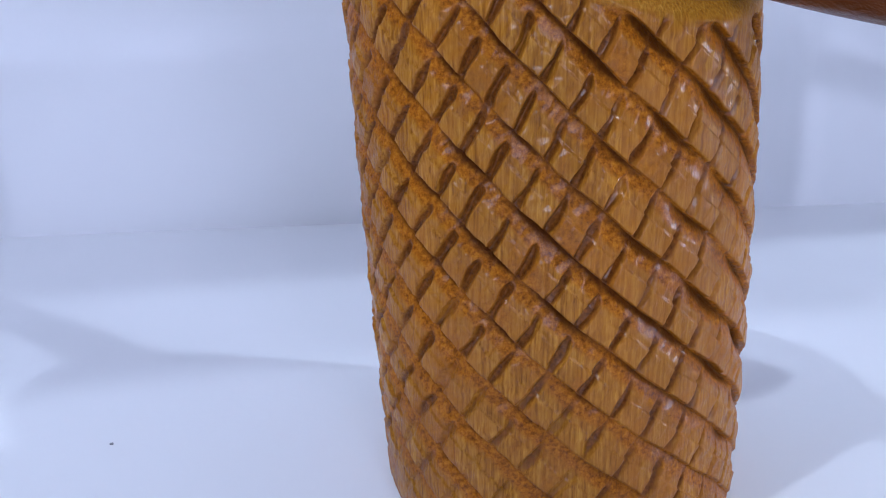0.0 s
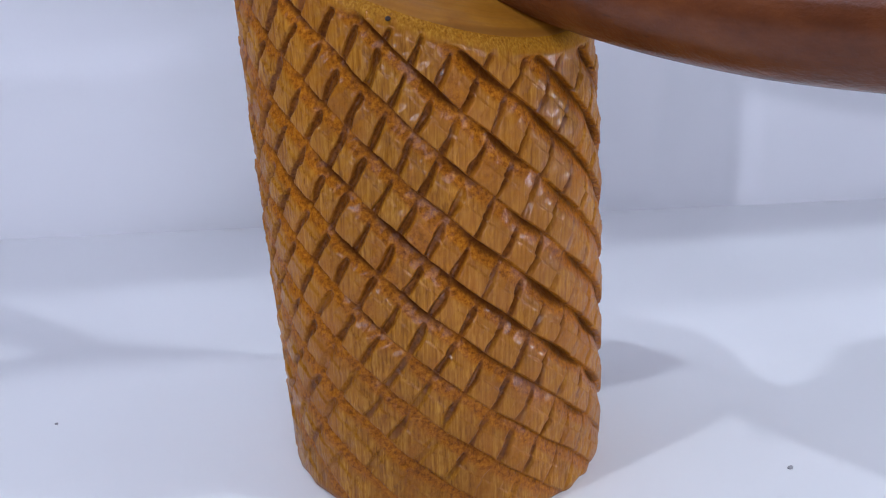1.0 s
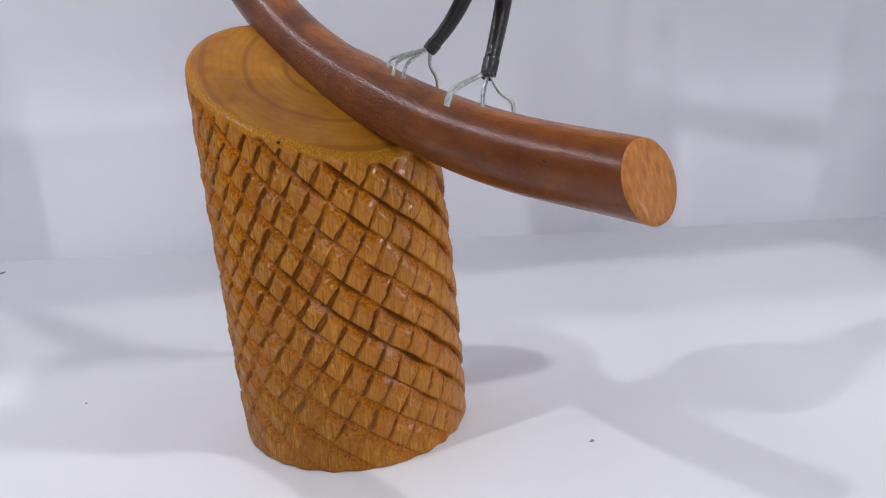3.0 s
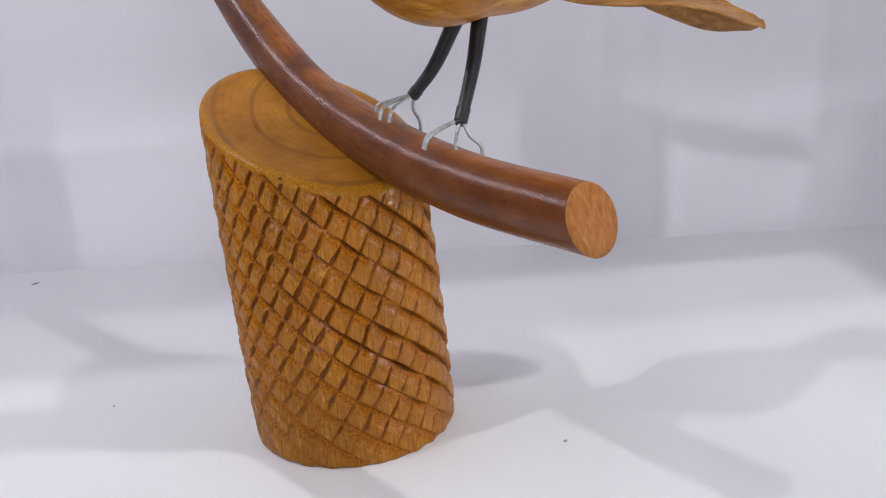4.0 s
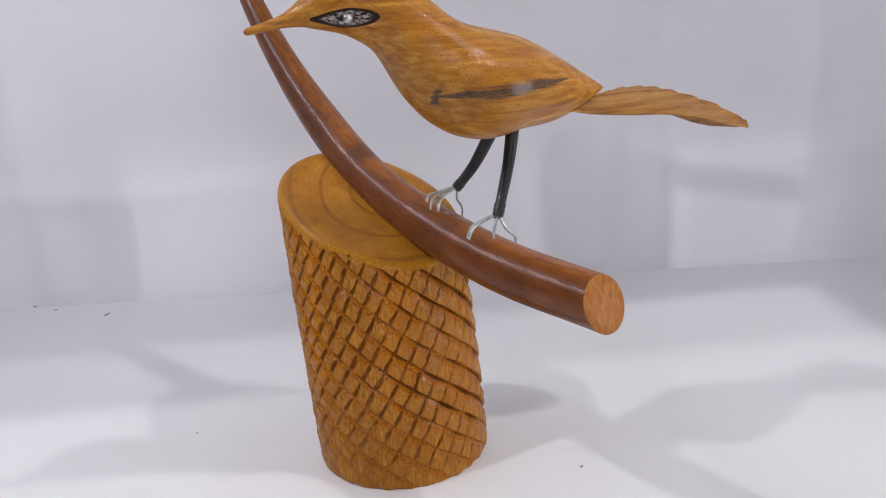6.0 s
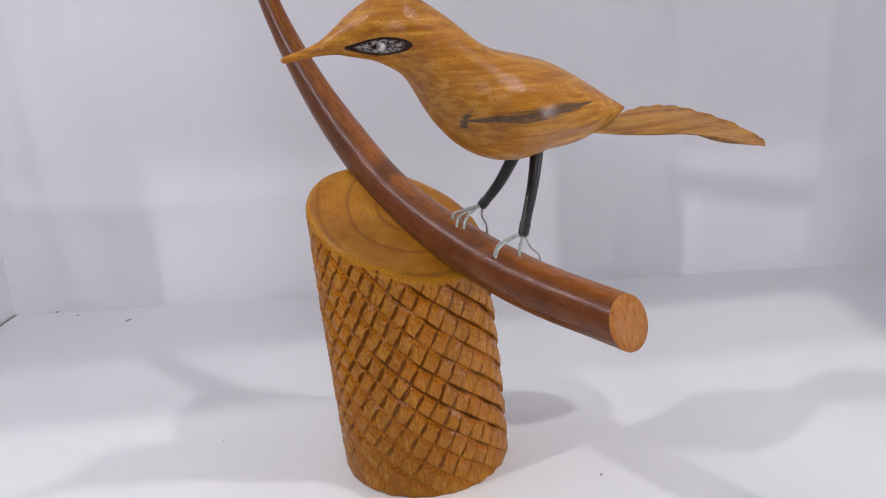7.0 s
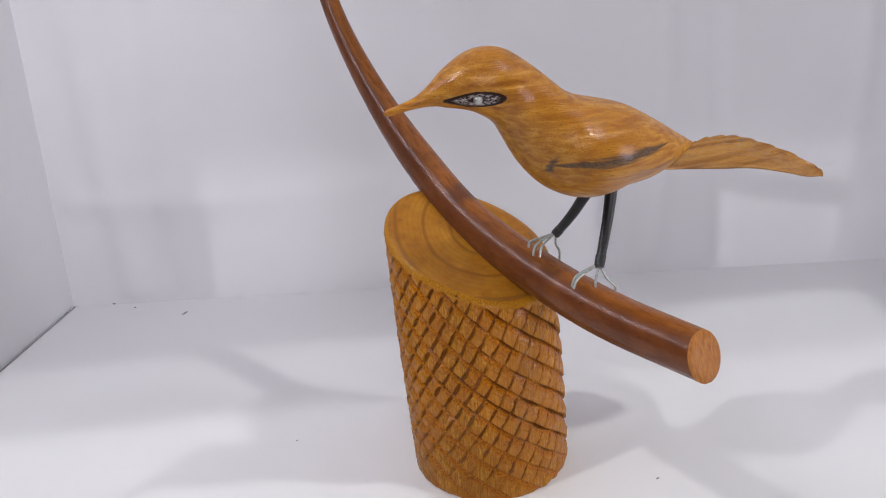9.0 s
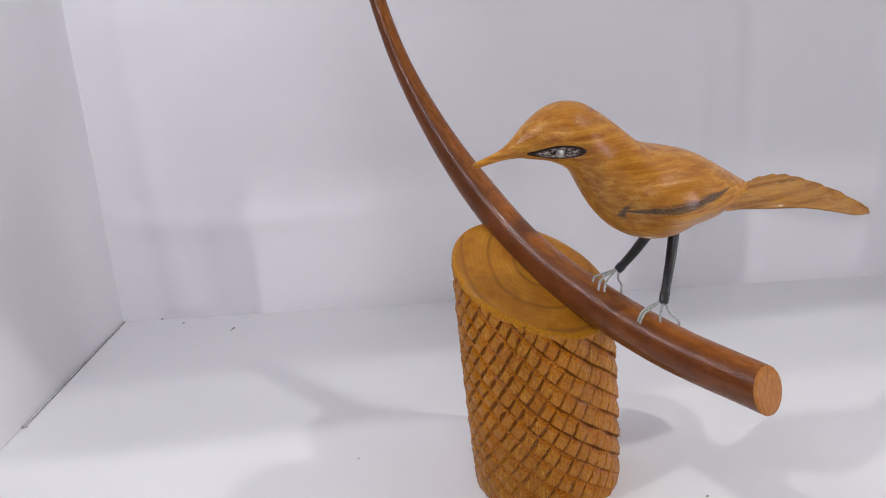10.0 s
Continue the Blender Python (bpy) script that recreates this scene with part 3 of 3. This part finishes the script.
def build_branch():
    n, seg = 170, 56
    rows = spline(np.array(BRANCH_LINE), n)
    line, r = rows[:, :3] - ORIGIN, rows[:, 3]
    verts, faces, ang = tube(line, r, seg, True, lambda i, a: 0.012 * math.sin(2 * a + i * 0.03) + 0.008 * math.sin(3 * a - i * 0.05) + 0.024 * (1 - 0.8 * i / n) * math.exp(-((a - 0.62 - 0.1 * math.sin(i * 0.06)) / 0.42) ** 2))
    faces.pop()
    # the sawn end slants: its lower lip stands further out than the upper one
    way = line[-1] - line[-2]
    way /= np.linalg.norm(way)
    for i in range(n - 6, n):
        for j in range(seg):
            k = i * seg + j
            verts[k] = verts[k] - way * (0.0036 * math.cos(ang[k]) * (i - n + 7) / 6)
    me = mesh_from("branch", verts, faces)
    length = np.concatenate([[0], np.cumsum(np.linalg.norm(np.diff(line, axis=0), axis=1))])
    uv = me.uv_layers.new(name="UVMap")
    co = np.zeros((len(me.loops), 2))
    for k, lp in enumerate(me.loops):
        i, j = divmod(lp.vertex_index, seg)
        co[k] = (length[i], 0.011 * abs(math.pi - ang[j]))
    uv.data.foreach_set("uv", co.ravel())
    attr = me.attributes.new("sap", "FLOAT", "POINT")
    attr.data.foreach_set("value", np.array([min(1, max(0, 0.5 + 2.4 * (math.cos(a + 0.6) - 0.45) + 1.5 * max(0.0, 0.62 - (k // seg) / n))) for k, a in enumerate(ang)], np.float32))
    ob = part("branch", me, BRANCH, ornament, "curved red-brown polished branch tapering upwards")
    rim = np.array(verts[-seg:])
    mid = rim.mean(0)
    t = line[-1] - line[-2]
    t /= np.linalg.norm(t)
    ev, ef = [], []
    for f, out in ((1.0, 0.0), (0.955, 0.0007), (0.6, 0.0008), (0.25, 0.0008), (0.02, 0.0008)):
        ev += list(mid + (rim - mid) * f + t * out)
    ef = grid_faces(5, seg)
    ef.append(tuple(range(4 * seg, 5 * seg)))
    part("sawn_end", mesh_from("sawn_end", ev, ef), SAWN, ob, "pale orange sawn branch end")


build_branch()

# bird: one carved body with its tail, eye marks and beads in a single mesh
BEAK = np.array([0.006, 0.109, 0.0])
YAW, LENGTH = math.radians(31.08), 0.1393
SPINE = [(0.0, 0.2007, 0.0013), (0.1, 0.2038, 0.0027), (0.2, 0.2076, 0.0081), (0.3, 0.2084, 0.0130), (0.4, 0.1988, 0.0132), (0.5, 0.1827, 0.0169),
         (0.6, 0.1772, 0.0209), (0.7, 0.1758, 0.0177), (0.8, 0.1729, 0.0135), (0.9, 0.1714, 0.0076), (1.0, 0.1710, 0.0010)]


def bird_profile():
    d = spline(SPINE, 400)
    x, zc, h = d[:, 0] * LENGTH, d[:, 1], np.maximum(d[:, 2], 0.0006)
    lo, hi = (x - h).min(), (x + h).max()
    t = np.linspace(0, 1, 190)
    st = lo + (hi - lo) * (0.5 - 0.5 * np.cos(math.pi * t) * (0.55 + 0.45 * np.abs(np.cos(math.pi * t))))
    st[0], st[-1] = lo + 1e-5, hi - 1e-5
    dx = st[:, None] - x[None]
    ok = np.abs(dx) < h[None]
    half = np.sqrt(np.maximum(h[None] ** 2 - dx ** 2, 0))
    top = np.where(ok, zc[None] + half, -9).max(1)
    bot = np.where(ok, zc[None] - half, 9).min(1)
    wide = np.where(ok, half, 0).max(1)
    k = np.array([0.06, 0.12, 0.2, 0.24, 0.2, 0.12, 0.06])
    sm = lambda v: np.convolve(np.concatenate([[v[0]] * 3, v, [v[-1]] * 3]), k, "valid")
    for _ in range(30):
        top = np.where((st > 0.050) & (st < 0.100), sm(top), top)
    return st, sm(sm(top)), sm(bot), sm(sm(sm(wide)))


PROFILE = bird_profile()


def bird_side(x, z, out=0.0):
    """How far the bird's flank stands from its middle plane at x along it and the height z."""
    st, top, bot, wide = PROFILE
    t, b, w = np.interp(x, st, top), np.interp(x, st, bot), np.interp(x, st, wide)
    q = np.clip((z - (t + b) / 2) / ((t - b) / 2), -1, 1)
    return w * 1.14 * np.sqrt(1 - q * q) + out


def build_bird():
    st, top, bot, wide = PROFILE
    seg = 72
    verts, streak = [], []
    for x, t, b, w in zip(st, top, bot, wide):
        mid, half = (t + b) / 2, max((t - b) / 2, 1e-4)
        for j in range(seg):
            a = 2 * math.pi * j / seg
            y, z = w * 1.14 * math.sin(a), mid + half * math.cos(a)
            s = x / LENGTH
            if s < 0.165:
                k = 0.93 if s < 0.14 else 0.93 + 0.07 * (s - 0.14) / 0.025
                y, z = y * k, mid + (z - mid) * k
            # a softly raised folded wing on either flank
            wx, wz = (s - 0.70) / 0.25, (z - (0.1775 - 0.010 * (s - 0.7))) / 0.0105
            inside = 1 - math.hypot(wx, wz)
            lift = 0.0020 * min(1, max(0, inside / 0.10)) ** 0.7
            if inside < 0:
                lift = -0.0010 * max(0, 1 + inside / 0.14) * min(1, -inside / 0.03)
            side = abs(math.sin(a))
            y += math.copysign(lift * side, y)
            verts.append((x, y, z))
            streak.append(0.0)
    faces = grid_faces(len(st), seg)
    faces.append(tuple(reversed(range(seg))))
    faces.append(tuple(range(len(verts) - seg, len(verts))))
    slots = [0] * len(faces)

    def add(v, f, slot, fac=None):
        n = len(verts)
        verts.extend(v)
        streak.extend(fac or [0.0] * len(v))
        faces.extend([tuple(i + n for i in q) for q in f])
        slots.extend([slot] * len(f))

    # almond eye marks with a rounded edge, and a bead in each
    for sign in (-1, 1):
        v, rows, cols = [], 11, 40
        for i in range(rows):
            f = 1 - i / (rows - 1)
            for j in range(cols):
                a = 2 * math.pi * j / cols
                ex = math.cos(a)
                px = 0.0312 + 0.0112 * f * ex
                pz = 0.2036 + f * (0.0034 * math.sin(a) * (1 - 0.5 * max(0, -ex)) - 0.0001 * ex)
                y = bird_side(px, pz, 0.00045 if f < 0.97 else -0.0004) + 0.00012 * math.sin(px * 5200 + pz * 900)
                v.append((px, sign * y, pz))
        f = grid_faces(rows, cols)
        add(v, f if sign < 0 else [tuple(reversed(q)) for q in f], 1, [1 - i / (rows - 1) for i in range(rows) for _ in range(cols)])
        ec = (0.0318, sign * (bird_side(0.0318, 0.2036) + 0.0004), 0.2036)
        v, f = [], grid_faces(9, 16)
        for i in range(9):
            p = math.pi * (0.02 + 0.96 * i / 8)
            for j in range(16):
                q = 2 * math.pi * j / 16
                v.append((ec[0] + 0.0018 * math.sin(p) * math.cos(q), ec[1] + 0.0018 * math.cos(p), ec[2] + 0.0018 * math.sin(p) * math.sin(q)))
        add(v, f, 2)
    # tail: a thin arched fan, its outer edge scalloped and its far corner drooping
    n_u, n_v = 180, 41
    near = spline([(0.1180, -0.0075, 0.1645), (0.1218, -0.0083, 0.1638), (0.1339, -0.0045, 0.1614), (0.1487, -0.0072, 0.1599), (0.1632, -0.0136, 0.1594), (0.1766, -0.0193, 0.1568), (0.1895, -0.0190, 0.1530), (0.2029, -0.0160, 0.1505)], n_u)
    crest = spline([(0.1160, 0.0010, 0.1675), (0.1210, 0.0035, 0.1660), (0.1349, 0.0070, 0.1649), (0.1489, 0.0115, 0.1660), (0.1630, 0.0142, 0.1667), (0.1785, 0.0119, 0.1652), (0.1934, -0.0026, 0.1593), (0.2035, -0.0140, 0.1517)], n_u)
    droop = spline([(0.1160, 0.0030, 0.1670), (0.1210, 0.0055, 0.1655), (0.1349, 0.0085, 0.1640), (0.1489, 0.0130, 0.1645), (0.1640, 0.0165, 0.1630), (0.1820, 0.0150, 0.1560), (0.1973, 0.0075, 0.1497), (0.2040, -0.0080, 0.1495)], n_u)
    upper, lower = [], []
    for i in range(n_u):
        u = i / (n_u - 1)
        for j in range(n_v):
            v = j / (n_v - 1)
            if v < 0.75:
                f = v / 0.75
                p = near[i] + (crest[i] - near[i]) * f
                p[2] += 0.0012 * math.sin(math.pi * f) * math.sin(math.pi * u)
            else:
                p = crest[i] + (droop[i] - crest[i]) * (v - 0.75) / 0.25
            # overlapping carved barbs: each rises slowly and drops at its end
            barb = (u * 15 + v * 2.2 + 0.25 * math.sin(u * 17)) % 1.0
            saw = barb if barb < 0.85 else (1 - barb) / 0.15 * 0.85
            p[2] += 0.0005 * saw * min(1, max(0, (u - 0.30) / 0.3)) * math.exp(-((v - 0.75) / 0.14) ** 2)
            p[2] += 0.00055 * (saw - 0.4) * math.sin(math.pi * min(1, v)) * min(1, u / 0.2)
            p[2] += 0.00030 * math.sin(v * 46 + u * 9) * math.sin(math.pi * v)
            e = 0.0010 * (1 - abs(2 * v - 1) ** 4) * (1 - 0.5 * u) + 0.0004
            upper.append((p[0], p[1], p[2] + e))
            lower.append((p[0], p[1], p[2] - e))
    f = [tuple(reversed(q)) for q in grid_faces(n_u, n_v, False)]
    off = n_u * n_v
    f += [tuple(i + off for i in q) for q in grid_faces(n_u, n_v, False)]
    for i in range(n_u - 1):
        a, b = i * n_v, (i + 1) * n_v
        f.append((a, a + off, b + off, b))
        a, b = a + n_v - 1, b + n_v - 1
        f.append((b, b + off, a + off, a))
    for j in range(n_v - 1):
        a = (n_u - 1) * n_v + j
        f.append((a, a + off, a + off + 1, a + 1))
        f.append((j + 1, j + 1 + off, j + off, j))
    add(upper + lower, f, 3)
    me = mesh_from("bird", verts, faces)
    ob = part("bird", me, [HONEY, EYE_PAINT, BEAD, TAIL], ornament, "honey-coloured carved wooden bird with dark eye marks and wing streak")
    me.polygons.foreach_set("material_index", slots)
    attr = me.attributes.new("streak", "FLOAT", "POINT")
    attr.data.foreach_set("value", np.array(streak, np.float32))
    ob.matrix_local = Matrix.Translation(Vector(BEAK - ORIGIN)) @ Matrix.Rotation(YAW, 4, "Z")


build_bird()


# legs: black-wrapped rods, each ending in bare wire toes
def leg(top, knee, joint, toes):
    top, knee, joint = np.array(top) - ORIGIN, np.array(knee) - ORIGIN, np.array(joint) - ORIGIN
    path = spline([top, knee, joint], 90)
    radii = [0.0027 - 0.0008 * f + 0.00004 * math.sin(f * 130) * (f > 0.55) + (0.00025 if 0.86 < f < 0.98 else 0) for f in np.linspace(0, 1, 90)]
    v, f, _ = tube(path, radii, 18)
    ob = part("leg", mesh_from("leg", v, f), WRAP, ornament, "thin black wrapped bird leg")
    for toe in toes:
        pts = spline([joint + (top - joint) * 0.05] + [np.array(p) - ORIGIN for p in toe], 28)
        v, f, _ = tube(pts, [0.00056] * 28, 10)
        part("toe", mesh_from("toe", v, f), WIRE, ob, "bare silver wire toe")


leg((0.0908, 0.1605, 0.1590), (0.0887, 0.1535, 0.1440), (0.0850, 0.1425, 0.1272),
    [[(0.0775, 0.1405, 0.1257), (0.0750, 0.1385, 0.1240), (0.0738, 0.1378, 0.1205)],
     [(0.0780, 0.1390, 0.1254), (0.0757, 0.1368, 0.1236), (0.0745, 0.1360, 0.1205)],
     [(0.0838, 0.1405, 0.1230), (0.0837, 0.1398, 0.1190)],
     [(0.0882, 0.1400, 0.1238), (0.0915, 0.1382, 0.1212), (0.0920, 0.1380, 0.1180)]])
leg((0.0828, 0.1640, 0.1580), (0.0745, 0.1680, 0.1430), (0.0665, 0.1675, 0.1330),
    [[(0.0600, 0.1650, 0.1325), (0.0560, 0.1632, 0.1315), (0.0548, 0.1628, 0.1290)],
     [(0.0605, 0.1630, 0.1320), (0.0580, 0.1590, 0.1305), (0.0571, 0.1573, 0.1270)],
     [(0.0620, 0.1620, 0.1310), (0.0605, 0.1595, 0.1290), (0.0600, 0.1580, 0.1260)],
     [(0.0670, 0.1675, 0.1290), (0.0688, 0.1690, 0.1245), (0.0684, 0.1692, 0.1180)]])


# ---- small marks on the sheet ----
def crumb(x, y, size, stretch=1.0, turn=0.0):
    bm = bmesh.new()
    bmesh.ops.create_icosphere(bm, subdivisions=2, radius=1.0)
    for v in bm.verts:
        v.co *= 1 + 0.35 * noise.noise(v.co * 1.7 + Vector((x * 90, y * 90, 0)))
    me = bpy.data.meshes.new("crumb")
    bm.to_mesh(me)
    bm.free()
    me.materials.append(CRUMB)
    ob = new("crumb", me)
    ob.matrix_world = Matrix.Translation((x, y, size * 0.3)) @ Matrix.Rotation(turn, 4, "Z") @ Matrix.Diagonal((size * stretch, size, size * 0.5, 1))
    tagged(ob, "tiny grey crumb lying on the white sheet", "crumb", "crumbs on the sheet")


for c in ((0.118, 0.177, 0.0006, 1.7, 0.9), (-0.076, 0.200, 0.0005, 1.0, 0.0), (-0.278, 0.383, 0.0016, 1.3, 0.2), (-0.213, 0.367, 0.0009, 3.6, 1.35), (-0.2995, 0.2212, 0.0012, 2.0, 0.8), (-0.2575, 0.376, 0.0009, 1.2, 0.3)):
    crumb(*c)

# grey strip added to stand in for the shade in the board's gap
me = box_mesh("seam", 0.0006, 0.155, 0.0010, 0.0002)
me.materials.append(GAP_SHADE)
seam = new("trim_seam", me)
seam.matrix_world = Matrix.Translation((-0.3030, 0.2985, 0.0006)) @ Matrix.Rotation(math.radians(3.1), 4, "Z")
tagged(seam, "thin grey strip added as the gap's shade where side board meets sheet", "trim", "", "structure")
